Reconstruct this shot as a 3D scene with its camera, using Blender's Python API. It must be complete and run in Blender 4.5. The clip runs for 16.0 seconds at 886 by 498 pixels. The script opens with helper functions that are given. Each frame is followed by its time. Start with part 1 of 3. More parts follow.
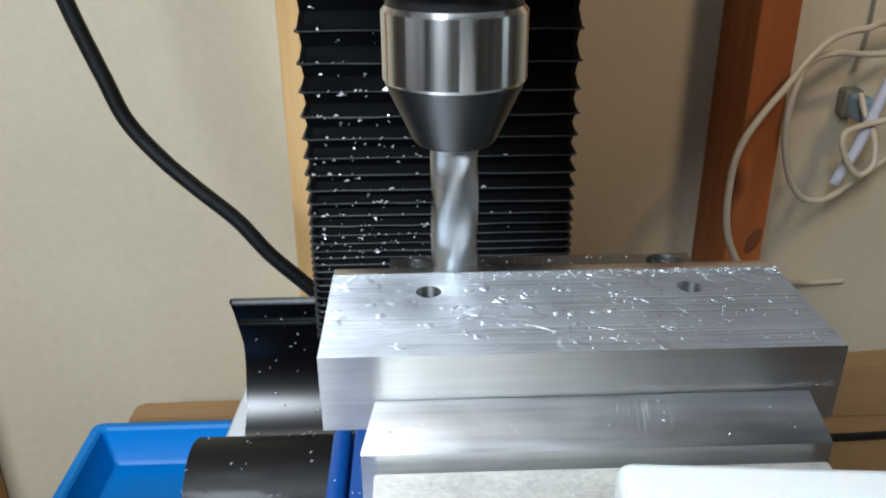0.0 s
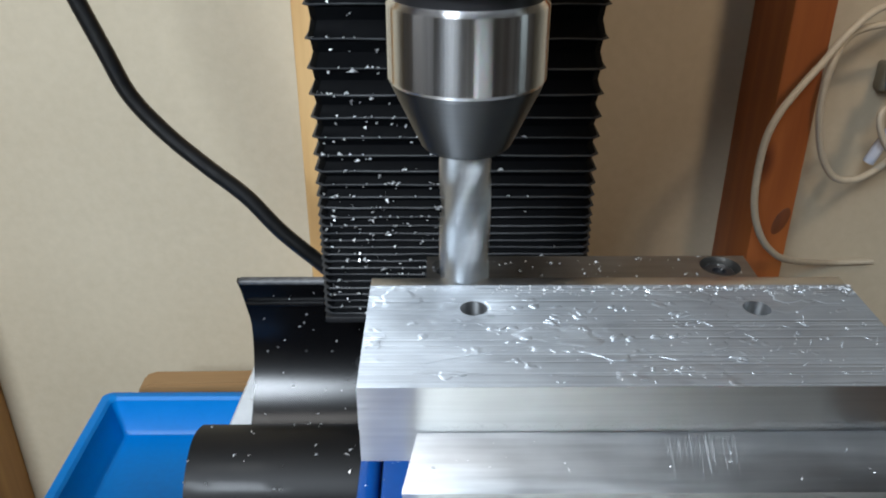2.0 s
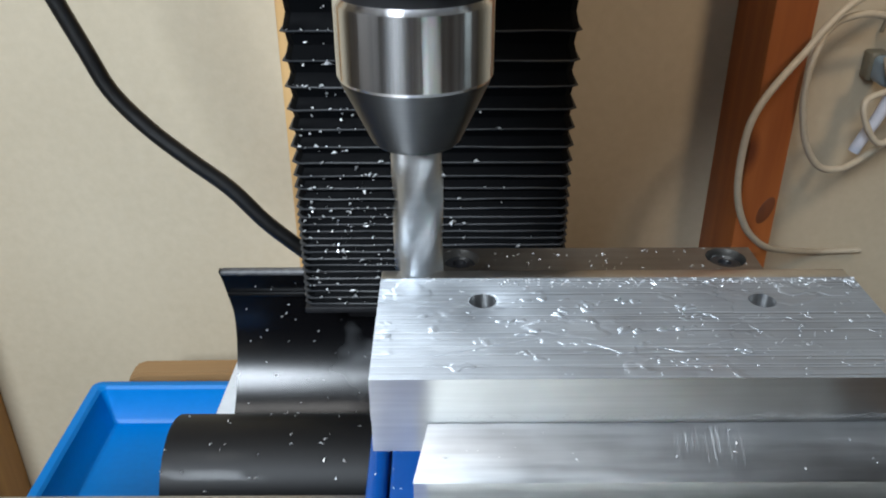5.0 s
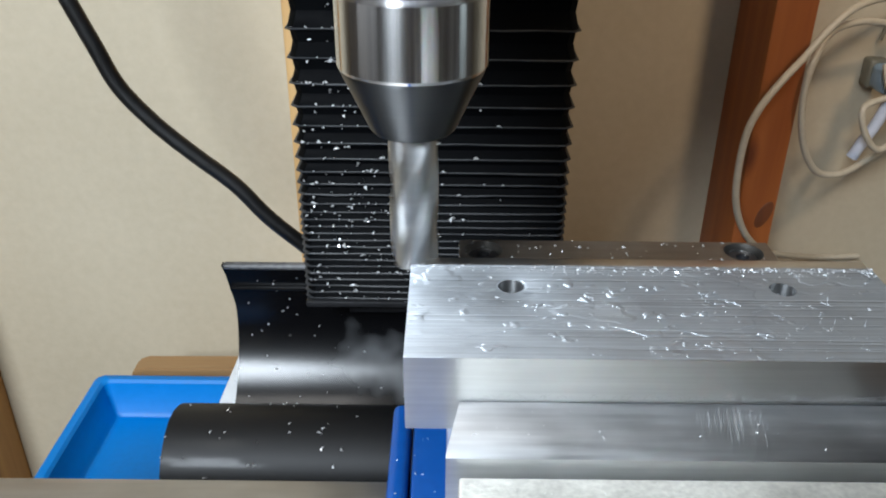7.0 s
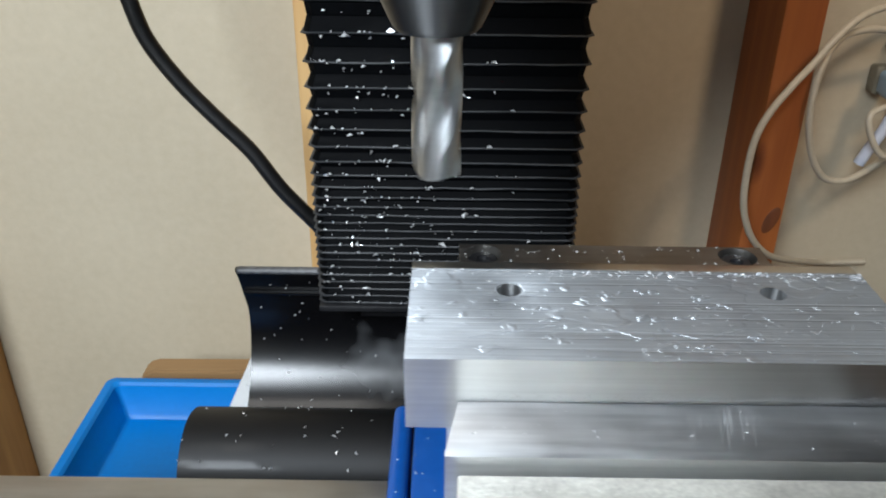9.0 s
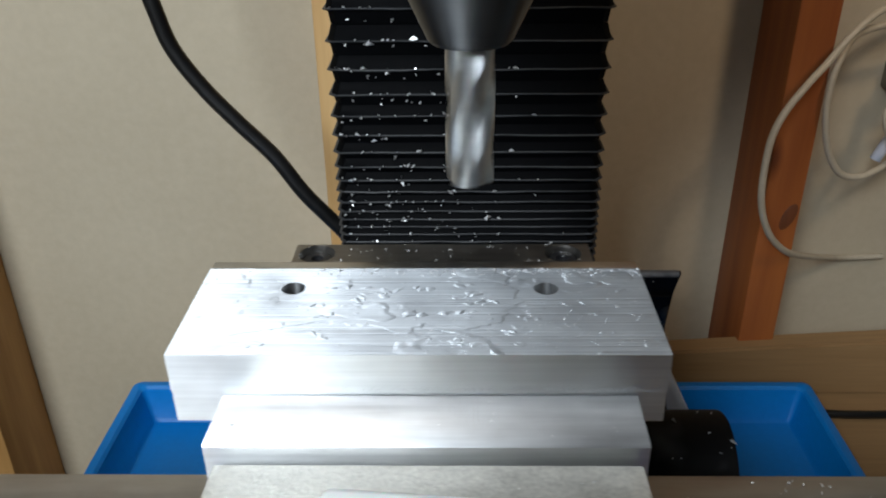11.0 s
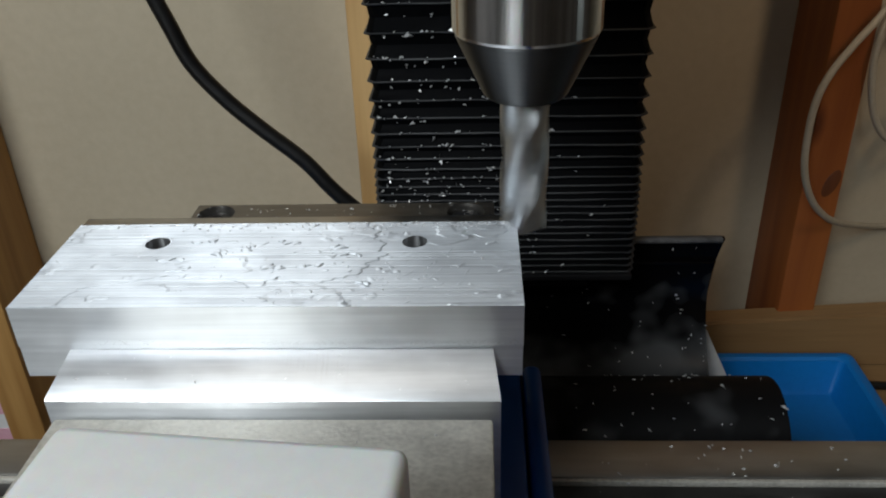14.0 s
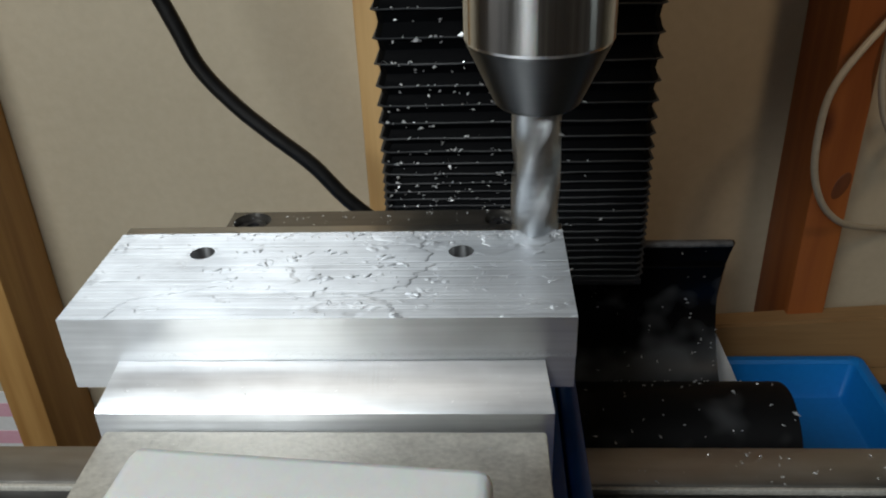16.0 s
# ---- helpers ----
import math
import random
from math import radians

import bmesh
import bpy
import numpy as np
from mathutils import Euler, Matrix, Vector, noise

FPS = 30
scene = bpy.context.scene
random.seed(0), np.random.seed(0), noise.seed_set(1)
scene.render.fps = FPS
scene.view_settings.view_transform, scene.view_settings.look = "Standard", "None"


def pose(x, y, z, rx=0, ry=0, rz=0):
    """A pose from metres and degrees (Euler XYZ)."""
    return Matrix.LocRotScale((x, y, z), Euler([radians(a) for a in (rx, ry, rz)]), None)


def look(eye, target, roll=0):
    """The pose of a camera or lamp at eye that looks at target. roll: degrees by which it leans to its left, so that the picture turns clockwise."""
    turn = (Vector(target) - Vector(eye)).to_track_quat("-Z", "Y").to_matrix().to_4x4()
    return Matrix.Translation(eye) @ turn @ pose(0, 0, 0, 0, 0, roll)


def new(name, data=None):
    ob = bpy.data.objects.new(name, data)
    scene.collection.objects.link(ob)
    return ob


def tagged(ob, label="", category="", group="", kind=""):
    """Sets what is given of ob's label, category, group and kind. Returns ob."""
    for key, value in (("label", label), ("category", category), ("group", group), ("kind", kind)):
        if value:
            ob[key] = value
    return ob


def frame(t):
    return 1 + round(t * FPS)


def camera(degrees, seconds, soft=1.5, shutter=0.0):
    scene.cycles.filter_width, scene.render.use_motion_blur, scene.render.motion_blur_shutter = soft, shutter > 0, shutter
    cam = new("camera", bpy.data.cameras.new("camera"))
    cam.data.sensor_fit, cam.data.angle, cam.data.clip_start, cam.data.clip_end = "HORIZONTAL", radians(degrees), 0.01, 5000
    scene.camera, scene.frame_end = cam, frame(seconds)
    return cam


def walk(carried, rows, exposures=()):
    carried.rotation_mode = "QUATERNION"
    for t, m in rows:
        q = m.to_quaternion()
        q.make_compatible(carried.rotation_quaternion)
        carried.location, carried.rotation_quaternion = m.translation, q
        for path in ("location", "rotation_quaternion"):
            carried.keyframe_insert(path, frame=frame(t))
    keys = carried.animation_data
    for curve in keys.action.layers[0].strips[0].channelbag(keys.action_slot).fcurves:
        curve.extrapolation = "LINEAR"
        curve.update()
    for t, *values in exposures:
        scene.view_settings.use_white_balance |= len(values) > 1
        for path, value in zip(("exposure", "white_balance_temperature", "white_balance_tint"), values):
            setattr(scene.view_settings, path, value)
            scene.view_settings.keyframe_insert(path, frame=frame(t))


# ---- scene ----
FOV = 56.43
cam = camera(FOV, 16.0, soft=2.0, shutter=0.6)
MM = 0.001

# seconds, place in millimetres from the cutter's axis and the top of the workpiece, yaw, pitch, roll
PATH = [
    (0, -7.92, -161.65, 76.5, -2.07, -24.38, 0.31),
    (0.5, -6.36, -160.76, 75.73, -1.8, -24.57, 0.25),
    (1, -7.92, -153.86, 81.6, -1.23, -25.5, -0.08),
    (1.5, -7.25, -147.77, 82.11, -0.73, -26.83, -0.23),
    (2, -5.38, -145.41, 81.41, -0.41, -27.6, -0.07),
    (2.5, -3.27, -145.31, 82.14, -0.3, -28.16, 0.02),
    (3, -0.31, -146.15, 83.67, -0.32, -28.42, 0.07),
    (3.5, 0.77, -145.57, 83.41, -0.33, -28.68, 0.26),
    (4, 3.97, -145.01, 83.46, -0.35, -28.67, 0.3),
    (6.5, 5.35, -152.36, 83.48, 0.31, -28, -0.26),
    (7, 6.67, -153.2, 82.19, 0.46, -27.96, -0.38),
    (7.5, 7.67, -152.66, 80.37, 0.63, -28.07, -0.47),
    (8, 7.48, -152.19, 80.33, 0.73, -27.96, -0.61),
    (8.2, 6.15, -152.55, 81.1, 0.58, -27.88, -0.78),
    (10.5, -0.02, -159.6, 88.11, 1.02, -27.78, 0.41),
    (11, -2.29, -159.65, 88.43, 0.92, -27.87, 0.64),
    (11.5, -3.21, -161.32, 87.72, 1.04, -27.78, 0.77),
    (12, -5.84, -162.23, 86.54, 1.09, -27.92, 0.79),
    (12.5, -6.57, -161.62, 85.96, 1.59, -28.04, 1.27),
    (13, -8.21, -160.79, 82.87, 1.74, -28.51, 1.41),
    (13.5, -10.16, -158.71, 79.81, 1.96, -28.96, 1.43),
    (14, -9.11, -157.18, 80.1, 2.03, -29.12, 1.68),
    (14.5, -8.97, -157.67, 79.9, 2.17, -29.15, 1.73),
    (15, -11.29, -157.67, 80.63, 2.24, -29.28, 1.72),
    (15.5, -11.87, -155.93, 80, 2.29, -29.23, 1.83),
    (16, -10.28, -155.48, 81.67, 2.34, -29.17, 1.95),
]
walk(cam, [(t, pose(x * MM, y * MM, z * MM, 90 + p, r, w)) for t, x, y, z, w, p, r in PATH],
     exposures=[(0, 0.0, 6150, 10), (4.0, 0.10, 6150, 10), (8.2, 0.2, 6250, 10), (10.5, -0.30, 6350, 10), (11.5, -0.62, 6400, 10), (12.5, -0.88, 6550, 10), (14.0, -1.05, 6650, 10), (16.0, -1.0, 6800, 10)])

# table and work: seconds, x, y of the workpiece's front left top corner; head: seconds, lift
TABLE = [(0, -25.8, -37.9), (1, -22.15, -37.9), (2, -18.5, -37.9), (3, -14.85, -37.9), (4, -11.15, -37.9), (5, -7.5, -37.9), (6, -4.0, -37.9),
         (7, -0.5, -37.9), (7.5, 1.3, -37.9), (7.8, 1.9, -37.9), (8.2, 1.9, -37.9), (8.7, 0.6, -37.4), (9.0, -5.0, -36.2), (9.5, -17.6, -34.4), (10.0, -30.6, -34.3), (10.5, -43.7, -34.3),
         (11.0, -57.1, -34.3), (11.5, -69.9, -34.3), (12.0, -83.1, -34.3), (12.4, -92.6, -34.3), (12.6, -95.4, -34.3), (13.0, -96.4, -34.3), (13.6, -96.4, -34.3), (14.0, -95.4, -34.3),
         (14.5, -93.6, -34.3), (15.0, -91.8, -34.3), (15.5, -90.0, -34.3), (16.0, -88.3, -34.3)]
HEAD = [(0, 0), (4, 0), (7.4, 0), (7.7, 1.2), (8.0, 7.2), (8.2, 11.3), (8.5, 18.0), (8.75, 21.8), (9.2, 22.2), (12.4, 22.0), (12.6, 20.5), (12.8, 16.4), (13.0, 11.2), (13.3, 3.2), (13.5, 0.6),
        (13.7, 0), (16, 0)]

# ---- light ----
world = bpy.data.worlds.new("world")
scene.world = world
world.use_nodes = True
world.node_tree.nodes["Background"].inputs[0].default_value = (0.9, 0.95, 1.0, 1)
world.node_tree.nodes["Background"].inputs[1].default_value = 0.01


def lamp(name, kind, m, energy, colour, **more):
    data = bpy.data.lights.new(name, kind)
    data.energy, data.color = energy, colour
    if kind == "AREA":
        data.shape, data.size, data.size_y = "RECTANGLE", more["size"], more["size_y"]
    else:
        data.shadow_soft_size = more["size"]
    if kind == "SPOT":
        data.spot_size, data.spot_blend = radians(more["cone"]), 1.0
    ob = new(name, data)
    ob.matrix_world = m
    return ob


lamp("reflector_lamp", "SPOT", look((-0.37, -0.72, 0.56), (-0.17, 0.12, -0.09)), 65, (0.905, 0.985, 1.04), size=0.19, cone=72)
lamp("ceiling_light", "AREA", pose(-0.29, -0.33, 1.38), 4.2, (1.0, 0.96, 0.90), size=0.52, size_y=0.45)
lamp("wall_lamp", "SPOT", look((0.335, -0.27, 0.54), (0.15, 0.304, 0.08)), 8.9, (1.0, 0.76, 0.51), size=0.05, cone=42)
# two added area lights, out of view, put bright bands on the steel sleeve
lamp("sleeve_light_left", "AREA", pose(-1.48, -0.75, 0.35, 0, -90, 0), 1.3, (0.95, 0.98, 1.0), size=1.2, size_y=1.1)
lamp("sleeve_light_right", "AREA", pose(1.48, -0.25, 0.35, 0, 90, 0), 0.7, (0.85, 1.0, 1.0), size=1.2, size_y=0.3)


# ---- materials ----
def nodes(name):
    m = bpy.data.materials.new(name)
    m.use_nodes = True
    return m, m.node_tree, m.node_tree.nodes["Principled BSDF"]


def put(tree, kind, **values):
    n = tree.nodes.new(kind)
    for k, v in values.items():
        n.inputs[k].default_value = v
    return n


def coords(tree, scale, turn=(0, 0, 0)):
    c = tree.nodes.new("ShaderNodeTexCoord")
    g = put(tree, "ShaderNodeMapping", Scale=scale, Rotation=turn)
    tree.links.new(c.outputs["Object"], g.inputs["Vector"])
    return g.outputs[0]


def ramp(tree, fac, stops):
    r = tree.nodes.new("ShaderNodeValToRGB")
    while len(r.color_ramp.elements) < len(stops):
        r.color_ramp.elements.new(0.5)
    for e, (p, c) in zip(r.color_ramp.elements, stops):
        e.position, e.color = p, (*c, 1)
    tree.links.new(fac, r.inputs[0])
    return r.outputs[0]


def noise_of(tree, scale, detail=3.0, size=1.0, rough=0.55, turn=(0, 0, 0)):
    n = put(tree, "ShaderNodeTexNoise", Scale=size, Detail=detail, Roughness=rough)
    tree.links.new(coords(tree, scale, turn), n.inputs["Vector"])
    return n.outputs["Fac"]


def bump(tree, bsdf, height, strength, distance):
    b = put(tree, "ShaderNodeBump", Strength=strength, Distance=distance)
    tree.links.new(height, b.inputs["Height"])
    old = bsdf.inputs["Normal"].links
    if old:
        tree.links.new(old[0].from_socket, b.inputs["Normal"])
    tree.links.new(b.outputs[0], bsdf.inputs["Normal"])


def surface(name, dark, light, rough=(0.4, 0.6), metal=0.0, grain=(300, 300, 300), stain=(25, 25, 25), relief=0.0, depth=0.0002, coat=0.0, soft=0.0):
    """A surface whose colour and roughness vary at two scales."""
    m, tree, b = nodes(name)
    fine, broad = noise_of(tree, grain), noise_of(tree, stain)
    mix = put(tree, "ShaderNodeMath")
    mix.operation = "MULTIPLY_ADD"
    mix.inputs[1].default_value = 0.5
    half = put(tree, "ShaderNodeMath")
    half.operation = "MULTIPLY"
    half.inputs[1].default_value = 0.5
    tree.links.new(broad, half.inputs[0])
    tree.links.new(fine, mix.inputs[0])
    tree.links.new(half.outputs[0], mix.inputs[2])
    tree.links.new(ramp(tree, mix.outputs[0], [(0.3, dark), (0.7, light)]), b.inputs["Base Color"])
    r = put(tree, "ShaderNodeMapRange", **{"From Min": 0.3, "From Max": 0.7, "To Min": rough[0], "To Max": rough[1]})
    tree.links.new(mix.outputs[0], r.inputs["Value"])
    tree.links.new(r.outputs[0], b.inputs["Roughness"])
    b.inputs["Metallic"].default_value = metal
    b.inputs["Coat Weight"].default_value = coat
    if soft:
        b.inputs["Subsurface Weight"].default_value = soft
        b.inputs["Subsurface Scale"].default_value = 0.004
    if relief:
        bump(tree, b, fine, relief, depth)
    return m


def brush(m, tangent, amount=0.85):
    """Stretch the sheen across the tool lines."""
    tree, b = m.node_tree, m.node_tree.nodes["Principled BSDF"]
    v = put(tree, "ShaderNodeCombineXYZ", X=tangent[0], Y=tangent[1], Z=tangent[2])
    tree.links.new(v.outputs[0], b.inputs["Tangent"])
    b.inputs["Anisotropic"].default_value = amount
    return m


def milled(name, dark, light, rough, along=(20, 900, 900), relief=0.25, blotch=(60, 90, 60), depth=0.0001):
    """Bare metal with fine tool lines, smears and small dents."""
    m = surface(name, dark, light, rough, 1.0, along, blotch, relief, depth)
    return m


def wet_aluminium():
    """Brushed aluminium with a broken film of cutting fluid, small drops and dents."""
    m = brush(milled("wet_aluminium", (0.50, 0.53, 0.57), (0.84, 0.88, 0.92), (0.48, 0.64), (14, 1500, 1500), 0.3), (0, 1, 0), 0.92)
    tree, b = m.node_tree, m.node_tree.nodes["Principled BSDF"]
    b.inputs["Metallic"].default_value = 0.8
    lines = put(tree, "ShaderNodeMapRange", **{"From Min": 0.36, "From Max": 0.5})
    tree.links.new(noise_of(tree, (7, 620, 620), 2.0, 1.0, 0.6), lines.inputs["Value"])
    bump(tree, b, lines.outputs[0], 0.85, 0.00025)
    film = put(tree, "ShaderNodeMapRange", **{"From Min": 0.54, "From Max": 0.57})
    tree.links.new(noise_of(tree, (30, 52, 30), 4.0, 1.0, 0.55), film.inputs["Value"])
    bump(tree, b, film.outputs[0], 0.4, 0.0003)
    drop = put(tree, "ShaderNodeTexVoronoi", Scale=1.0, Randomness=1.0)
    warp = put(tree, "ShaderNodeTexNoise", Scale=260.0, Detail=2.0)
    shift = tree.nodes.new("ShaderNodeVectorMath")
    shift.operation = "SCALE"
    shift.inputs["Scale"].default_value = 1.6
    spread = tree.nodes.new("ShaderNodeVectorMath")
    tree.links.new(coords(tree, (1, 1, 1)), warp.inputs["Vector"])
    tree.links.new(warp.outputs["Color"], shift.inputs[0])
    tree.links.new(shift.outputs[0], spread.inputs[0])
    tree.links.new(coords(tree, (190, 330, 190)), spread.inputs[1])
    tree.links.new(spread.outputs[0], drop.inputs["Vector"])
    drops = put(tree, "ShaderNodeMapRange", **{"From Min": 0.08, "From Max": 0.3, "To Min": 1.0, "To Max": 0.0})
    tree.links.new(drop.outputs["Distance"], drops.inputs["Value"])
    few = put(tree, "ShaderNodeMapRange", **{"From Min": 0.45, "From Max": 0.56})
    tree.links.new(noise_of(tree, (60, 60, 60), 1.0), few.inputs["Value"])
    both = put(tree, "ShaderNodeMath")
    both.operation = "MULTIPLY"
    tree.links.new(drops.outputs[0], both.inputs[0])
    tree.links.new(few.outputs[0], both.inputs[1])
    bump(tree, b, both.outputs[0], 0.35, 0.0004)
    wet = put(tree, "ShaderNodeMath")
    wet.operation = "MAXIMUM"
    tree.links.new(film.outputs[0], wet.inputs[0])
    tree.links.new(both.outputs[0], wet.inputs[1])
    coat = put(tree, "ShaderNodeMath")
    coat.operation = "MULTIPLY"
    coat.inputs[1].default_value = 0.3
    tree.links.new(wet.outputs[0], coat.inputs[0])
    tree.links.new(coat.outputs[0], b.inputs["Coat Weight"])
    b.inputs["Coat Roughness"].default_value = 0.08
    return m


ALU_TOP = wet_aluminium()
ALU = brush(milled("aluminium_side", (0.62, 0.64, 0.66), (0.84, 0.86, 0.88), (0.30, 0.42), (20, 300, 900), 0.14), (0, 0, 1), 0.9)
ALU.node_tree.nodes["Principled BSDF"].inputs["Coat Weight"].default_value = 0.5
ALU.node_tree.nodes["Principled BSDF"].inputs["Coat Roughness"].default_value = 0.1
ALU_JAW = milled("aluminium_jaw", (0.48, 0.50, 0.525), (0.76, 0.785, 0.81), (0.32, 0.44), (30, 700, 500), 0.1, (70, 110, 90))
brush(ALU_JAW, (0, -0.87, -0.5), 0.45)
ALU_JAW.node_tree.nodes["Principled BSDF"].inputs["Coat Weight"].default_value = 0.3
ALU_JAW.node_tree.nodes["Principled BSDF"].inputs["Coat Roughness"].default_value = 0.1
STEEL = surface("ground_steel", (0.46, 0.445, 0.40), (0.80, 0.78, 0.71), (0.36, 0.55), 0.35, (900, 1100, 900), (110, 170, 110), 0.6)
STEEL_DARK = milled("dark_steel", (0.25, 0.24, 0.225), (0.42, 0.40, 0.37), (0.34, 0.52), (30, 500, 500), 0.3)
LEDGE = milled("milled_ledge", (0.6, 0.59, 0.57), (0.78, 0.77, 0.75), (0.26, 0.4), (300, 300, 300), 0.1)
TABLE_STEEL = milled("table_steel", (0.43, 0.42, 0.405), (0.60, 0.59, 0.57), (0.36, 0.52), (30, 300, 300), 0.3)
# upright streaks in the steel's colour mimic reflections of the room
CHROME = brush(milled("streaked_steel", (0.70, 0.70, 0.71), (0.88, 0.88, 0.89), (0.15, 0.22), (700, 700, 12), 0.0), (0, 0, 1), 0.95)
GREY_STEEL = brush(milled("grey_steel", (0.10, 0.105, 0.11), (0.15, 0.155, 0.16), (0.4, 0.46), (300, 300, 4000), 0.0), (0, 0, 1), 0.9)
CARBIDE = milled("cutter_steel", (0.58, 0.61, 0.64), (0.76, 0.79, 0.82), (0.28, 0.4), (300, 300, 900), 0.1)
BLACK_STEEL = surface("black_steel", (0.008, 0.008, 0.009), (0.02, 0.02, 0.022), (0.3, 0.5))
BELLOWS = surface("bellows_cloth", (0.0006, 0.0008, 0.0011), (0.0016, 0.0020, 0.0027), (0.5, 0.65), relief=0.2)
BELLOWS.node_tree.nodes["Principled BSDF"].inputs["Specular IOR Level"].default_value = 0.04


def dusty_rubber():
    """Glossy black rubber with wiped patches of pale dust."""
    m, tree, b = nodes("dusty_rubber")
    broad = noise_of(tree, (20, 26, 22), 3.0, 1.0, 0.6)
    fine = noise_of(tree, (260, 260, 260), 3.0)
    place = put(tree, "ShaderNodeSeparateXYZ")
    tree.links.new(coords(tree, (1, 1, 1)), place.inputs[0])
    side = put(tree, "ShaderNodeMapRange", **{"From Min": -0.056, "From Max": -0.036, "To Min": 0.74, "To Max": 1.0})
    tree.links.new(place.outputs["X"], side.inputs["Value"])
    dust = put(tree, "ShaderNodeMath")
    dust.operation = "MULTIPLY"
    tree.links.new(broad, dust.inputs[0])
    low = put(tree, "ShaderNodeMapRange", **{"From Min": -0.145, "From Max": -0.1, "To Min": 1.12, "To Max": 0.8})
    tree.links.new(place.outputs["Z"], low.inputs["Value"])
    where = put(tree, "ShaderNodeMath")
    where.operation = "MULTIPLY"
    tree.links.new(side.outputs[0], where.inputs[0])
    tree.links.new(low.outputs[0], where.inputs[1])
    tree.links.new(where.outputs[0], dust.inputs[1])
    # gloss drops towards the right to stand in for the shade there
    right_dim = put(tree, "ShaderNodeMapRange", **{"From Min": -0.02, "From Max": 0.04, "To Min": 0.36, "To Max": 0.2})
    tree.links.new(place.outputs["X"], right_dim.inputs["Value"])
    tree.links.new(right_dim.outputs[0], b.inputs["Specular IOR Level"])
    tree.links.new(ramp(tree, dust.outputs[0], [(0.47, (0.0025, 0.0025, 0.003)), (0.62, (0.09, 0.093, 0.097))]), b.inputs["Base Color"])
    r = put(tree, "ShaderNodeMapRange", **{"From Min": 0.095, "From Max": 0.115, "To Min": 0.56, "To Max": 0.24})
    tree.links.new(place.outputs["Y"], r.inputs["Value"])
    tree.links.new(r.outputs[0], b.inputs["Roughness"])
    pool = put(tree, "ShaderNodeMapRange", **{"From Min": 0.5, "From Max": 0.58, "To Max": 0.1})
    tree.links.new(noise_of(tree, (24, 30, 30), 4.0, 1.0, 0.6), pool.inputs["Value"])
    tree.links.new(pool.outputs[0], b.inputs["Coat Weight"])
    b.inputs["Coat Roughness"].default_value = 0.16
    bump(tree, b, fine, 0.06, 0.0002)
    return m


RUBBER = dusty_rubber()
# paler, uneven grey for the apron's top edge
LIP = surface("pale_lip_rubber", (0.012, 0.012, 0.013), (0.17, 0.17, 0.175), (0.35, 0.6), stain=(40, 200, 200))
BLUE_TRAY = surface("blue_plastic", (0.0008, 0.162, 0.50), (0.0012, 0.19, 0.58), (0.38, 0.5))
BLUE_TRAY.node_tree.nodes["Principled BSDF"].inputs["Specular IOR Level"].default_value = 0.3
BLUE_PAINT = surface("blue_paint", (0.004, 0.075, 0.34), (0.008, 0.10, 0.42), (0.3, 0.45))
WHITE_PLASTIC = surface("white_plastic", (0.84, 0.87, 0.88), (0.92, 0.94, 0.95), (0.35, 0.5), soft=0.3)
WHITE_PAINT = surface("white_paint", (0.70, 0.69, 0.66), (0.80, 0.79, 0.76), (0.4, 0.5))
CABLE = surface("black_sheath", (0.004, 0.004, 0.004), (0.01, 0.01, 0.01), (0.3, 0.42))
IVORY = surface("ivory_sheath", (0.42, 0.36, 0.27), (0.54, 0.47, 0.36), (0.4, 0.55))
PLASTER = surface("wall_board", (0.47, 0.40, 0.285), (0.55, 0.475, 0.35), (0.75, 0.9), grain=(160, 160, 160), stain=(9, 9, 9), relief=0.1)
CARD = surface("bench_board", (0.225, 0.125, 0.05), (0.325, 0.195, 0.085), (0.6, 0.8), grain=(20, 400, 400), stain=(8, 30, 8), relief=0.2)
CONCRETE = surface("dark_concrete", (0.075, 0.078, 0.082), (0.13, 0.132, 0.136), (0.6, 0.8), grain=(60, 60, 60), stain=(4, 4, 4), relief=0.2)
# paler colour on the bellows ridges paints the light they catch
RIDGE_SHEEN = surface("bellows_ridge_sheen", (0.009, 0.010, 0.012), (0.042, 0.045, 0.05), (0.4, 0.6))
# unseen walls: made-up pale and dark bands for the polished steel to reflect
BANDED_WALL = surface("banded_wall", (0.12, 0.11, 0.10), (0.80, 0.78, 0.75), (0.7, 0.85), grain=(7, 7, 0.2), stain=(3, 3, 0.1))
PAPER = surface("paper", (0.72, 0.72, 0.72), (0.8, 0.8, 0.8), (0.7, 0.8))
PINK = surface("pink_print", (0.72, 0.36, 0.46), (0.78, 0.48, 0.56), (0.6, 0.7))
HOLE = brush(surface("bored_aluminium", (0.34, 0.35, 0.36), (0.8, 0.81, 0.82), (0.28, 0.42), 0.95, (900, 900, 40), (400, 400, 60)), (0, 0, 1), 0.8)

SCRATCH = surface("scratched_aluminium", (0.48, 0.49, 0.50), (0.64, 0.65, 0.66), (0.45, 0.6), 0.65, (300, 300, 900))
PALE_BLUE = surface("pale_lilac_plastic", (0.50, 0.53, 0.62), (0.60, 0.63, 0.72), (0.35, 0.5))
PLUG_BLUE = surface("plug_plastic", (0.20, 0.29, 0.36), (0.28, 0.38, 0.46), (0.35, 0.5))
WIRE = surface("olive_sheath", (0.14, 0.13, 0.09), (0.22, 0.20, 0.15), (0.5, 0.6))
CHIP = surface("bright_chip", (0.80, 0.81, 0.83), (0.95, 0.95, 0.96), (0.25, 0.45), 0.55)


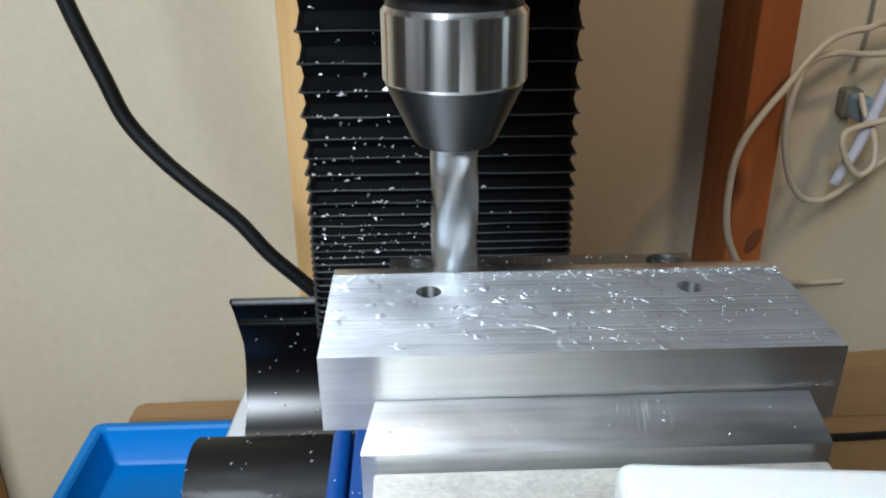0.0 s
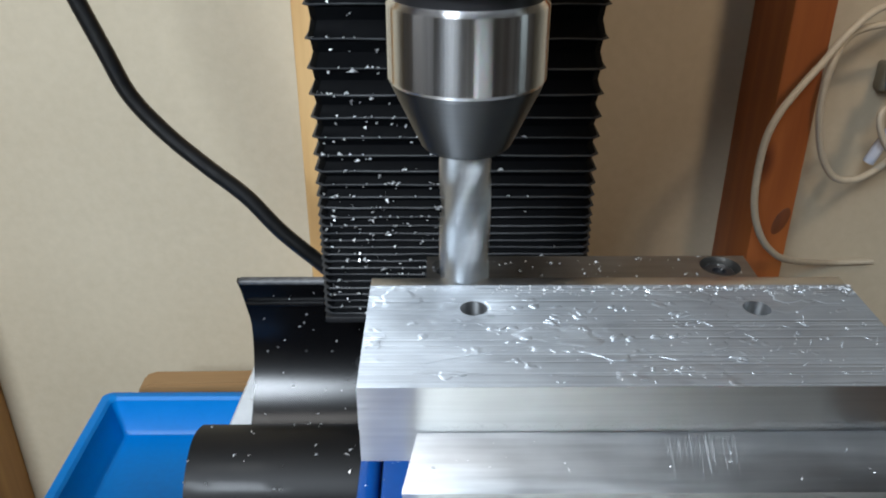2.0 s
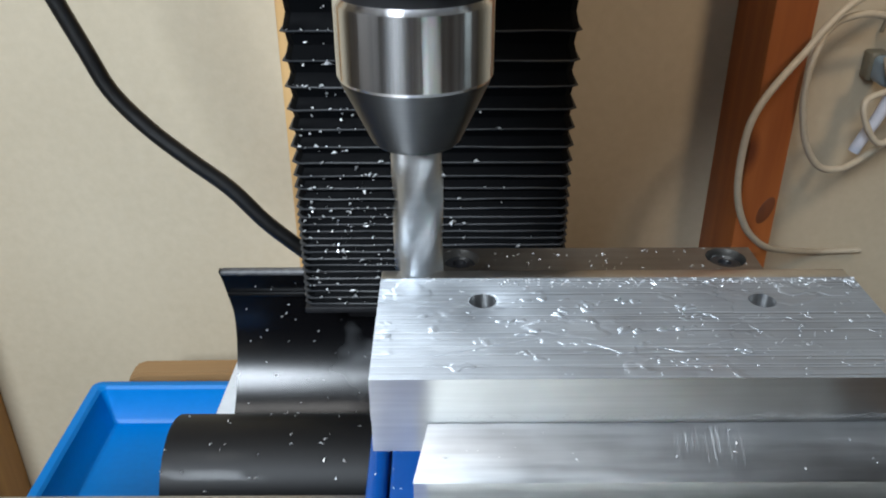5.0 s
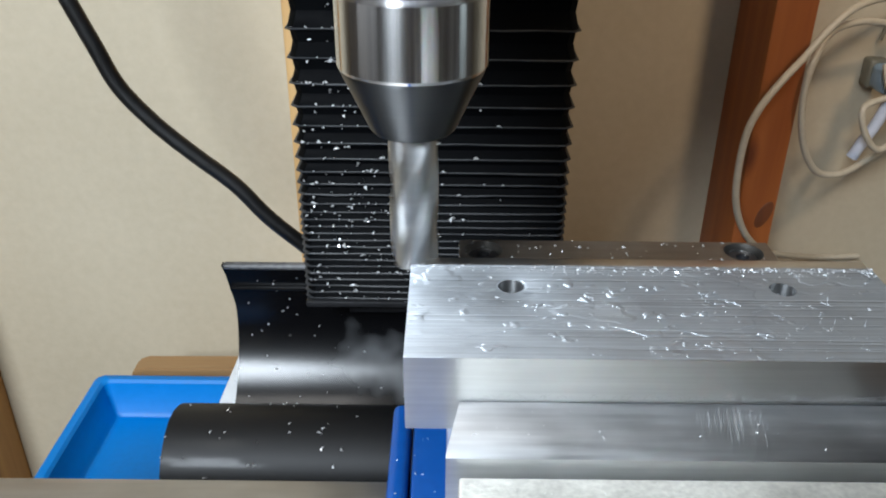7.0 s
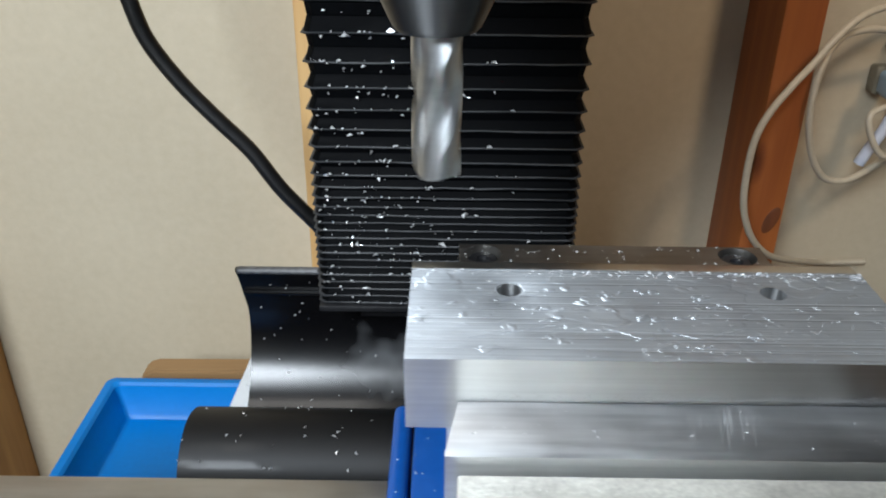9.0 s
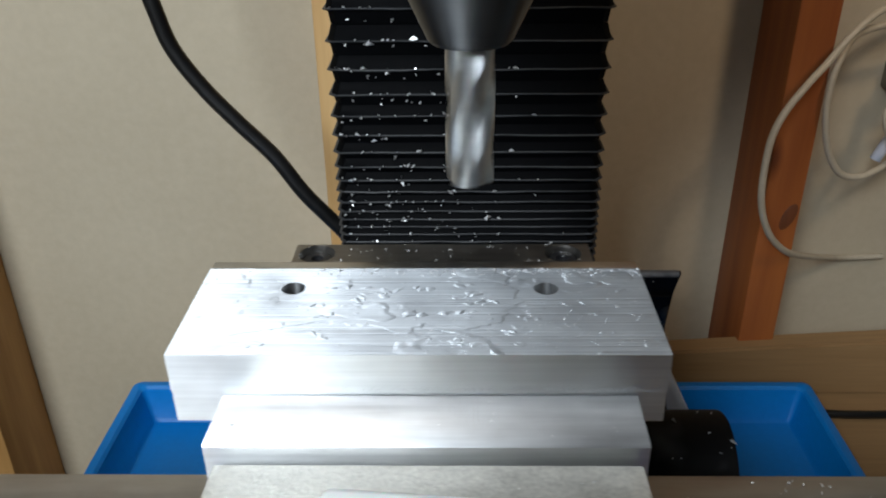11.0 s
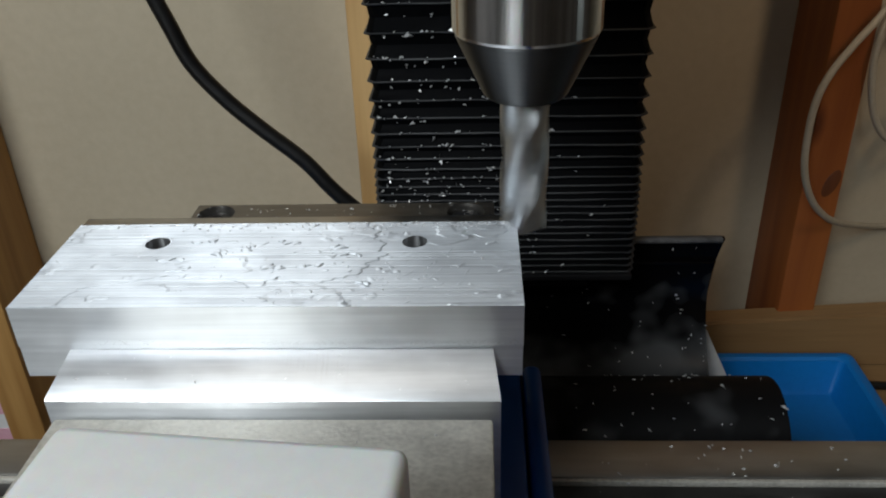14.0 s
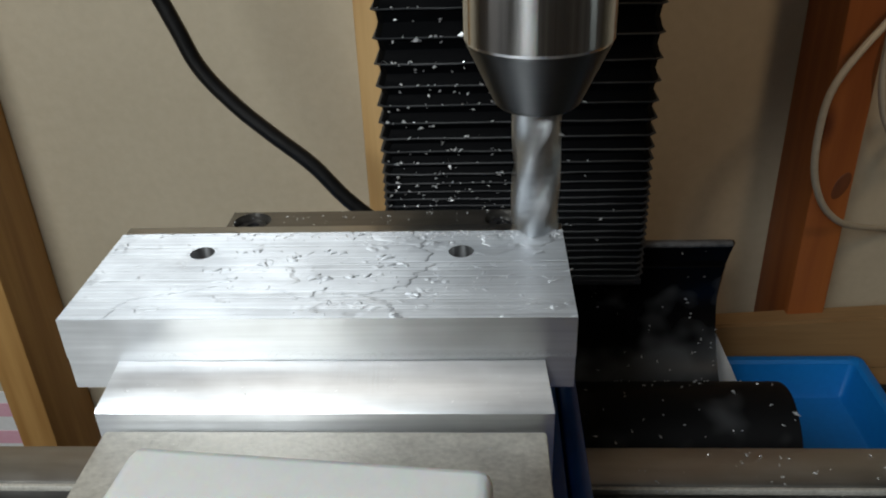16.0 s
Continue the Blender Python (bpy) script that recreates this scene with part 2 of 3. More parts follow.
def wood(name, dark, light):
    m, tree, b = nodes(name)
    n = noise_of(tree, (90, 90, 6), 4.0)
    k = put(tree, "ShaderNodeTexVoronoi", Scale=1.0)
    tree.links.new(coords(tree, (26, 26, 11)), k.inputs["Vector"])
    a = ramp(tree, n, [(0.3, dark), (0.7, light)])
    spot = ramp(tree, k.outputs["Distance"], [(0.06, (0.25, 0.16, 0.1)), (0.16, (1, 1, 1))])
    mul = tree.nodes.new("ShaderNodeMix")
    mul.data_type, mul.blend_type = "RGBA", "MULTIPLY"
    mul.inputs["Factor"].default_value = 0.8
    tree.links.new(a, mul.inputs["A"])
    tree.links.new(spot, mul.inputs["B"])
    tree.links.new(mul.outputs["Result"], b.inputs["Base Color"])
    b.inputs["Roughness"].default_value = 0.6
    bump(tree, b, n, 0.15, 0.0005)
    return m


PINE = wood("pine", (0.50, 0.28, 0.10), (0.66, 0.42, 0.18))
OLD_PINE = wood("old_pine", (0.38, 0.19, 0.055), (0.56, 0.32, 0.11))
KNOT = surface("knot_wood", (0.08, 0.025, 0.009), (0.20, 0.06, 0.018), (0.5, 0.7), grain=(200, 200, 60), relief=0.3)
CEDAR = wood("red_wood", (0.24, 0.062, 0.013), (0.38, 0.115, 0.025))


# ---- shapes, all in millimetres ----
def box(x0, x1, y0, y1, z0, z1, bevel=0.0, segments=2, bm=None):
    bm = bm or bmesh.new()
    made = bmesh.ops.create_cube(bm, size=1.0, matrix=Matrix.LocRotScale(((x0 + x1) / 2, (y0 + y1) / 2, (z0 + z1) / 2), None, (x1 - x0, y1 - y0, z1 - z0)))
    if bevel:
        edges = list({e for v in made["verts"] for e in v.link_edges})
        bmesh.ops.bevel(bm, geom=edges, offset=bevel, segments=segments, affect="EDGES", profile=0.5)
    return bm


def along_x(profile, x0, x1, closed=True, bm=None):
    """A (y, z) outline drawn out from x0 to x1."""
    bm = bm or bmesh.new()
    a = [bm.verts.new((x0, y, z)) for y, z in profile]
    b = [bm.verts.new((x1, y, z)) for y, z in profile]
    n = len(profile)
    for i in range(n if closed else n - 1):
        j = (i + 1) % n
        bm.faces.new((a[i], a[j], b[j], b[i]))
    if closed:
        bm.faces.new(a[::-1])
        bm.faces.new(b)
    bmesh.ops.recalc_face_normals(bm, faces=bm.faces)
    return bm


def turned(profile, cx=0, cy=0, sides=64, bm=None):
    """An (r, z) outline turned about the upright axis."""
    bm = bm or bmesh.new()
    rings = []
    for r, z in profile:
        if r < 1e-6:
            rings.append([bm.verts.new((cx, cy, z))])
        else:
            rings.append([bm.verts.new((cx + r * math.cos(a), cy + r * math.sin(a), z)) for a in (2 * math.pi * i / sides for i in range(sides))])
    for p, q in zip(rings, rings[1:]):
        for i in range(sides):
            j = (i + 1) % sides
            ring = [p[i % len(p)], p[j % len(p)], q[j % len(q)], q[i % len(q)]]
            ring = [v for k, v in enumerate(ring) if v not in ring[:k]]
            if len(ring) > 2:
                bm.faces.new(ring)
    bmesh.ops.recalc_face_normals(bm, faces=bm.faces)
    return bm


def curve_through(points, steps=10):
    """A smooth line through points."""
    p = [Vector(q) for q in points]
    p = [2 * p[0] - p[1]] + p + [2 * p[-1] - p[-2]]
    out = []
    for a, b, c, d in zip(p, p[1:], p[2:], p[3:]):
        for i in range(steps):
            t = i / steps
            out.append(0.5 * (2 * b + (c - a) * t + (2 * a - 5 * b + 4 * c - d) * t * t + (3 * b - a - 3 * c + d) * t ** 3))
    return out + [p[-2]]


def tube(points, radius, sides=14, steps=10, bm=None):
    bm = bm or bmesh.new()
    line = curve_through(points, steps)
    rings, side = [], None
    for i, q in enumerate(line):
        d = (line[min(i + 1, len(line) - 1)] - line[max(i - 1, 0)]).normalized()
        side = (side - d * side.dot(d)).normalized() if side else d.orthogonal().normalized()
        up = d.cross(side)
        rings.append([bm.verts.new(q + radius * (side * math.cos(a) + up * math.sin(a))) for a in (2 * math.pi * k / sides for k in range(sides))])
    for r, s in zip(rings, rings[1:]):
        for k in range(sides):
            bm.faces.new((r[k], r[(k + 1) % sides], s[(k + 1) % sides], s[k]))
    bm.faces.new(rings[0][::-1])
    bm.faces.new(rings[-1])
    bmesh.ops.recalc_face_normals(bm, faces=bm.faces)
    return bm


def mesh_of(name, bm, mat, smooth=40):
    bmesh.ops.scale(bm, vec=(MM, MM, MM), verts=bm.verts)
    me = bpy.data.meshes.new(name)
    bm.to_mesh(me)
    bm.free()
    me.materials.append(mat)
    if smooth:
        me.shade_smooth()
        me.set_sharp_from_angle(angle=radians(smooth))
    return me


def thing(name, label, category, bm=None, mat=None, at=None, kind="", group=""):
    ob = new(name, mesh_of(name, bm, mat) if bm else None)
    if at:
        ob.matrix_world = at
    return tagged(ob, label, category, group, kind)


def part(name, bm, mat, parent, label="", kind="", smooth=40):
    ob = new(name, mesh_of(name, bm, mat, smooth))
    ob.parent = parent
    return tagged(ob, label, kind=kind)


# ---- the room, turned a little against the machine ----
ROOM = pose(0, 0.304, 0)
BENCH = -225
thing("wall_back", "beige painted board wall behind the bench", "wall", box(-1500, 1500, 0, 60, -1000, 1400), PLASTER, ROOM, "structure")
thing("wall_left", "unseen side wall banded pale and dark for reflections", "wall", box(-1560, -1500, -2600, 60, -1000, 1400), BANDED_WALL, ROOM, "structure")
thing("wall_right", "unseen side wall banded pale and dark for reflections", "wall", box(1500, 1560, -2600, 60, -1000, 1400), BANDED_WALL, ROOM, "structure")
thing("wall_front", "unseen front wall banded pale and dark for reflections", "wall", box(-1560, 1560, -2660, -2600, -1000, 1400), BANDED_WALL, ROOM, "structure")
thing("floor", "bare dark grey concrete floor", "floor", box(-1560, 1560, -2660, 60, -1040, -1000), CONCRETE, ROOM, "structure")
thing("ceiling", "unseen ceiling in the same pale and dark bands", "ceiling", box(-1560, 1560, -2660, 60, 1400, 1440), BANDED_WALL, ROOM, "structure")

bench = thing("workbench", "tan wooden workbench standing close to the wall", "workbench", at=pose(0, 0, 0))
bm = bmesh.new()
corners = ((-184.5, 271), (165, 303), (420, 303.5), (420, -370), (-184.5, -370))
upper, lower = [bm.verts.new((x, y, BENCH)) for x, y in corners], [bm.verts.new((x, y, BENCH - 25)) for x, y in corners]
bm.faces.new(upper)
bm.faces.new(lower[::-1])
for k in range(5):
    bm.faces.new((upper[k], lower[k], lower[(k + 1) % 5], upper[(k + 1) % 5]))
bmesh.ops.recalc_face_normals(bm, faces=bm.faces)
part("bench_top", bm, CARD, bench)
for x in (-165, 360):
    for y in (-340, 190):
        part("leg", box(x, x + 45, y, y + 45, -1000, BENCH - 25, 1.0), PINE, bench)

thing("wall_stud", "pale pine batten standing behind the machine column", "batten", box(-75, -42, -48, 0, -1000, 1400, 1.2), PINE, ROOM, "structure")
thing("wall_stud", "reddish brown wooden stud against the wall", "stud", box(163.5, 184.5, -52, 0, -1000, 1400, 1.6), CEDAR, ROOM, "structure")
knot = bmesh.new()
bmesh.ops.create_uvsphere(knot, u_segments=20, v_segments=10, radius=1.0, matrix=Matrix.LocRotScale((178.5, 252.1, -110), Matrix.Rotation(0.35, 3, "Y"), (3.8, 0.5, 8.5)))
thing("wood_knot", "dark brown knot in the reddish stud", "knot", knot, KNOT, kind="structure")
thing("wall_stud", "knotty pine post against the wall", "post", box(-321, -297, -54, 0, -1000, 1400, 1.5), OLD_PINE, ROOM, "structure")

plank = bmesh.new()
ends = [[plank.verts.new((x, y, z)) for y, z in ((244, BENCH), (244, top), (258, top), (258, BENCH))] for x, top in ((-181, -219), (-179, -213), (-172, -210.5), (-120, -210), (90, -196), (400, -178))]
for a, b in zip(ends, ends[1:]):
    for k in range(4):
        plank.faces.new((a[k], b[k], b[(k + 1) % 4], a[(k + 1) % 4]))
plank.faces.new(ends[0][::-1])
plank.faces.new(ends[-1])
bmesh.ops.recalc_face_normals(plank, faces=plank.faces)
bmesh.ops.bevel(plank, geom=[e for e in plank.edges if e.is_manifold and e.calc_face_angle(0) > 0.6], offset=1.5, segments=2, affect="EDGES")
thing("plank", "rough brown plank on edge between tray and wall", "plank", plank, CARD)

poster = thing("wall_poster", "white paper sheet with pink print on the wall", "poster", at=ROOM)
part("paper", box(-440, -340, -1.2, 0, -430, -290), PAPER, poster)
for k, (w, c) in enumerate(((70, 0), (46, 0), (62, 0), (30, 0))):
    part("print_bar", box(-350 - w, -350, -1.8, -1.3, -312 - 26 * k, -300 - 26 * k), PINK, poster, "pink printed bar")

# ---- blue tray under the machine ----
tray = thing("drip_tray", "bright blue plastic drip tray on the workbench", "tray", at=pose(0, 0, BENCH * MM))
TX, TY = (-190, 197), (-190, 225)


def tray_shell(levels, floor):
    """Rim, sloping walls and floor in one sheet with thickness."""
    bm = bmesh.new()
    rings = []
    for inset, z in levels:
        x0, x1, y0, y1 = TX[0] + inset, TX[1] - inset, TY[0] + inset, TY[1] - inset
        r = max(1.0, 5 - 0.25 * inset)
        ring = []
        for cx, cy, a0 in ((x1 - r, y1 - r, 0), (x0 + r, y1 - r, 90), (x0 + r, y0 + r, 180), (x1 - r, y0 + r, 270)):
            for k in range(7):
                a = radians(a0 + 15 * k)
                ring.append(bm.verts.new((cx + r * math.cos(a), cy + r * math.sin(a), z)))
        rings.append(ring)
    n = len(rings[0])
    for p, q in zip(rings, rings[1:]):
        for k in range(n):
            bm.faces.new((p[k], p[(k + 1) % n], q[(k + 1) % n], q[k]))
    if floor:
        bm.faces.new(rings[-1])
        low = [bm.verts.new((v.co.x, v.co.y, 0.4)) for v in rings[-1]]
        for k in range(n):
            bm.faces.new((rings[0][k], rings[0][(k + 1) % n], low[(k + 1) % n], low[k]))
        bm.faces.new(low[::-1])
    else:
        for k in range(n):
            bm.faces.new((rings[0][k], rings[0][(k + 1) % n], rings[-1][(k + 1) % n], rings[-1][k]))
    bmesh.ops.recalc_face_normals(bm, faces=bm.faces)
    return bm


part("basin", tray_shell([(3.6, 21), (6, 22.4), (10, 5.5), (12, 3.5)], True), BLUE_TRAY, tray)
part("rim", tray_shell([(0, 19), (0, 23.4), (0.8, 24), (4.5, 24), (6, 22.5), (3.4, 20.9)], False), BLUE_TRAY, tray)

# ---- machine ----
machine = thing("milling_machine", "white base and black column of a small milling machine", "milling machine", at=pose(0, 0, 0))
part("base_casting", box(-70, 74, -150, 215, BENCH + 3.5, -165, 4), WHITE_PAINT, machine, "white painted base")
part("column", box(-38, 40, 150, 205, -165, 330, 3), BLACK_STEEL, machine)
plate = along_x([(165, BENCH + 3.5), (178, BENCH + 3.5), (178, -140), (165, -140)], -88, 94)
for v in plate.verts:
    if v.co.z < -150:
        v.co.x *= 1.42
part("rear_plate", plate, WHITE_PAINT, machine, "white painted flared plate")

# rubber apron behind the table: hangs from a lip, sags, then arches over to the saddle
apron = thing("rubber_apron", "black rubber way cover arching from column to saddle", "way cover", at=pose(0, 0, 0))
line = curve_through([(0, 147, -86), (0, 148.5, -94), (0, 150, -110), (0, 147.5, -123), (0, 140, -136), (0, 128, -146), (0, 112, -149), (0, 96, -138), (0, 81, -107), (0, 66, -96), (0, 52, -98), (0, 42, -110), (0, 37, -135), (0, 36, -160)], 8)
outer = [(p.y, p.z) for p in line]
inner = []
for i, p in enumerate(line):
    d = (line[min(i + 1, len(line) - 1)] - line[max(i - 1, 0)]).normalized()
    inner.append((p.y - 2.2 * d.z, p.z + 2.2 * d.y))
sheet = along_x(outer + inner[::-1], -84, 89)
for v in sheet.verts:
    flare = 3.2 * max(0.0, 1 - abs(-86 - v.co.z) / 24) ** 1.5 if v.co.y > 140 else 0.0
    v.co.x += math.copysign(flare, v.co.x - 2)
part("rubber_sheet", sheet, RUBBER, apron)
part("seam", box(-84.8, 89.8, 146.6, 150.2, -98.2, -96.4, 0.7, 2), RUBBER, apron, "pressed ridge under the top edge")
part("lip", box(-86.5, 91.5, 145.6, 149.4, -87.5, -84.9, 1.2, 3), LIP, apron, "pale top edge")


# column bellows
bellows = thing("column_bellows", "black folded bellows dusted with chips covering the machine column", "bellows", at=pose(0, 0, -91 * MM))

RIDGES = []
z, gap = 0.0, 2.9
while z < 190:
    RIDGES.append(z)
    z += gap
    gap = min(12.5, 2.9 + 9.6 * max(0.0, (z - 33) / 85))


def fold(h, seed):
    """One fold: flat cloth that runs out to a thin welded ridge."""
    bm = bmesh.new()
    rng = random.Random(seed)
    outline = [(-0.5 * h, 1.5, 2.4), (-1.5, 1.2, 1.7), (-0.8, 0.15, 0.15), (-0.5, 0.0, 0.0), (-0.15, 0.35, 1.0), (0.5 * h, 1.5, 2.4)]
    rings = []
    sag = [rng.uniform(-0.25, 0.25) for _ in range(9)]
    for dz, front, side in outline:
        x0, x1, y0 = -49.5 + side, 52.2 - side, 128 + front
        c = [(x0, 160, dz), (x0, y0 + 3, dz - 0.3)]
        c += [(x0 + 2.5 + (x1 - x0 - 5) * k / 8, y0, dz + sag[k] * (1 - side / 2.4)) for k in range(9)]
        c += [(x1, y0 + 3, dz - 0.3), (x1, 160, dz)]
        rings.append([bm.verts.new(q) for q in c])
    for i, (r, q) in enumerate(zip(rings, rings[1:])):
        for k in range(len(r) - 1):
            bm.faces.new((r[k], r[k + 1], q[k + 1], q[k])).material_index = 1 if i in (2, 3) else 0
    bmesh.ops.recalc_face_normals(bm, faces=bm.faces)
    return bm


def scatter(count, where, seed, size=(0.35, 0.9), lengthen=2.0, mat=None):
    """Loose chips: little bent slivers, each at a place that where(rng) gives."""
    bm = bmesh.new()
    rng = random.Random(seed)
    for _ in range(count):
        p = Vector(where(rng))
        s = rng.uniform(*size) * (1.6 if rng.random() < 0.1 else 1)
        a = rng.uniform(0, 6.28)
        d, e = Vector((math.cos(a), math.sin(a), rng.uniform(-0.25, 0.25))), Vector((-math.sin(a), math.cos(a), rng.uniform(-0.25, 0.25)))
        long, wide, high = s * rng.uniform(0.7, lengthen), s * rng.uniform(0.25, 0.5), s * rng.uniform(0.25, 0.7)
        top = Vector((0, 0, high))
        v = [bm.verts.new(q) for q in (p - d * long * 0.5 - e * wide, p + e * wide * 0.6 - d * long * 0.4 + top * 0.4, p + top + d * long * 0.05, p + e * wide * 0.3 + d * long * 0.1, p + d * long * 0.55 + top * 0.2)]
        for f in ((0, 1, 2), (0, 2, 3), (1, 3, 2), (2, 3, 4), (0, 3, 1), (1, 4, 3), (1, 2, 4)):
            try:
                bm.faces.new([v[i] for i in f])
            except ValueError:
                pass
    return bm


FOLDS = []
for i, (a, b) in enumerate(zip(RIDGES, RIDGES[1:])):
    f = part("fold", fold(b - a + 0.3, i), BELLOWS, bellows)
    # second material: ridge faces lightened as if lit from above
    f.data.materials.append(RIDGE_SHEEN)
    f.location = (0, 0, (a + 1.5) * MM)
    FOLDS.append((f, a + 1.5))
    count = int(12 + 20 * math.exp(-((a - 70) / 45) ** 2))
    part("swarf", scatter(count, lambda r: (-47 + 96 * r.betavariate(1.35, 3.2), 128.1 - 0.15 * r.random() - (0.5 if r.random() < 0.4 else -1.2), 0.1 if r.random() < 0.65 else 0.1 - r.random() * (b - a) * 0.5), 100 + i, (0.7, 1.8), 1.5), CHIP, f, "bright metal chips", "stuff")
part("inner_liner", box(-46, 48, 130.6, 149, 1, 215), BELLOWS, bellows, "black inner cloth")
part("bottom_frame", box(-49, 51, 127, 160, -2.5, 0.2, 0.6), BLACK_STEEL, bellows)

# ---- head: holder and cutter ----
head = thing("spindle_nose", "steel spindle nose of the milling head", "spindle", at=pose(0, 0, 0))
part("flange", turned([(0, 57.2), (15.5, 57.2), (16.6, 58.2), (16.6, 74), (22, 75), (22, 120), (0, 120)]), CHROME, head)
# unseen box, sized so that its shadow darkens the bellows' right half
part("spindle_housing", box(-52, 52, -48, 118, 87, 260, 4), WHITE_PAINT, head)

holder = thing("tool_holder", "polished steel collet holder with a grey tapered nose", "tool holder", at=pose(0, 0, 0))
part("neck", turned([(0, 57.2), (13.2, 57.2), (13.2, 53.6), (0, 53.6)]), BLACK_STEEL, holder, "black ring")
part("sleeve", turned([(0, 54.4), (13.4, 54.4), (14.2, 53.4), (14.2, 40.6), (13.9, 40.0), (0, 40.0)], sides=96), CHROME, holder, "polished steel sleeve", smooth=15)
part("nose", turned([(0, 40.0), (13.8, 40.0), (13.7, 39.4), (8.4, 28.0), (7.6, 27.2), (5.6, 26.9), (0, 26.9)], sides=96), GREY_STEEL, holder, "grey tapered nose", smooth=15)


def flutes(r, core, z0, z1, count, lead):
    """A fluted cutter whose section turns as it rises."""
    bm = bmesh.new()
    n, levels, rings = 48, 60, []
    for l in range(levels + 1):
        z = z0 + (z1 - z0) * l / levels
        turn = 2 * math.pi * z / lead
        ring = []
        for k in range(n):
            a = 2 * math.pi * k / n
            u = (a * count / (2 * math.pi)) % 1.0
            q = r if u < 0.3 else core + (r - core) * (abs((u - 0.3) / 0.7 * 2 - 1) ** 1.6) * (0.9 if u > 0.6 else 1.0)
            ring.append(bm.verts.new((q * math.cos(a + turn), q * math.sin(a + turn), z)))
        rings.append(ring)
    for p, q in zip(rings, rings[1:]):
        for k in range(n):
            bm.faces.new((p[k], p[(k + 1) % n], q[(k + 1) % n], q[k]))
    bm.faces.new(rings[0][::-1])
    bm.faces.new(rings[-1])
    return bm


cutter = thing("end_mill", "bright steel fluted end mill gripped in the holder", "end mill", at=pose(0, 0, 0))
part("flute_body", flutes(5.0, 3.7, -1.6, 27.4, 3, 52), CARBIDE, cutter)
part("shank", turned([(0, 27.4), (4.8, 27.4), (4.8, 40), (0, 40)]), CARBIDE, cutter)

# ---- table, vise and work; their places are given from the work's front left top corner ----


def plate_with_holes(x0, x1, y0, y1, z, holes, r, deep):
    """A block seen from above: top, sides and round holes sunk into it."""
    bm = bmesh.new()
    outer = [bm.verts.new((x, y, z)) for x, y in ((x0, y0), (x1, y0), (x1, y1), (x0, y1))]
    edges = [bm.edges.new((outer[i], outer[(i + 1) % 4])) for i in range(4)]
    rings = []
    for cx, cy in holes:
        ring = [bm.verts.new((cx + r * math.cos(a), cy + r * math.sin(a), z)) for a in (2 * math.pi * k / 32 for k in range(32))]
        edges += [bm.edges.new((ring[k], ring[(k + 1) % 32])) for k in range(32)]
        rings.append(ring)
    bmesh.ops.triangle_fill(bm, use_beauty=True, edges=edges)
    for f in bm.faces:
        if f.normal.z < 0:
            f.normal_flip()
    for ring in rings:
        low = [bm.verts.new((v.co.x, v.co.y, z - deep)) for v in ring]
        for k in range(32):
            bm.faces.new((ring[(k + 1) % 32], ring[k], low[k], low[(k + 1) % 32]))
        bm.faces.new(low)
    low = [bm.verts.new((v.co.x, v.co.y, z - deep)) for v in outer]
    for k in range(4):
        bm.faces.new((outer[k], low[k], low[(k + 1) % 4], outer[(k + 1) % 4]))
    return bm


TABLE_TOP = -85
START = pose(TABLE[0][1] * MM, TABLE[0][2] * MM, 0)
CARRIED = []


def carried(name, label, category, bm=None, mat=None, kind=""):
    ob = thing(name, label, category, bm, mat, START, kind)
    CARRIED.append(ob)
    return ob


table = carried("mill_table", "grey steel milling table with a slot along it", "milling table")
part("table_rear", box(-200, 300, 45, 60, TABLE_TOP - 14, TABLE_TOP, 1.2), TABLE_STEEL, table)
# pale strip added for the light caught along the slot
part("slot_edge_glint", box(-200, 300, 43.6, 44.9, TABLE_TOP - 2.4, TABLE_TOP - 0.5, 0.3), STEEL, table, "bright strip painting the highlight along the slot edge")
part("table_middle", box(-200, 300, 2, 37, TABLE_TOP - 14, TABLE_TOP, 0.8), TABLE_STEEL, table)
part("table_front", box(-200, 300, -60, -2, TABLE_TOP - 14, TABLE_TOP, 0.8), TABLE_STEEL, table)
part("table_body", box(-200, 300, -60, 60, TABLE_TOP - 34, TABLE_TOP - 14, 0.8), TABLE_STEEL, table)
saddle = thing("saddle", "dark steel saddle under the milling table", "saddle", box(-75, 80, -95, 20, -165, TABLE_TOP - 34, 2), BLACK_STEEL, pose(0, 0, 0))

vise = carried("machine_vise", "steel machine vise with blue body and aluminium jaw", "vise")
part("vise_base", box(-1.4, 97.6, -70, 76, TABLE_TOP, -70, 1.2), BLUE_PAINT, vise, "blue painted base")
for x0, x1 in ((-7.6, -2.2), (98.4, 103.8)):
    part("side_rail", box(x0, x1, -70, 76, TABLE_TOP, -70, 2.2, 4), BLUE_PAINT, vise, "blue painted rail")
part("fixed_jaw", box(10.5, 90, 46, 75.2, -70, -21, 0.5), STEEL_DARK, vise, "dark steel fixed jaw")
part("jaw_top", plate_with_holes(10.5, 90, 46, 75.2, -16.2, ((16.6, 69.9), (82.6, 69.9)), 4.9, 4.6), STEEL_DARK, vise, "dark steel jaw top with two bolt holes")
for x in (16.6, 82.6):
    part("bolt", turned([(0, -18.6), (1.7, -18.6), (1.7, -17.6), (3.6, -17.6), (4.0, -18.0), (4.0, -20.8), (0, -20.8)], x, 69.9, 24), BLACK_STEEL, vise, "black socket head bolt")
part("rear_soft_jaw", box(7.6, 89.6, 36.6, 46, -60, -14.2, 0.3), ALU_JAW, vise, "bright aluminium jaw plate")
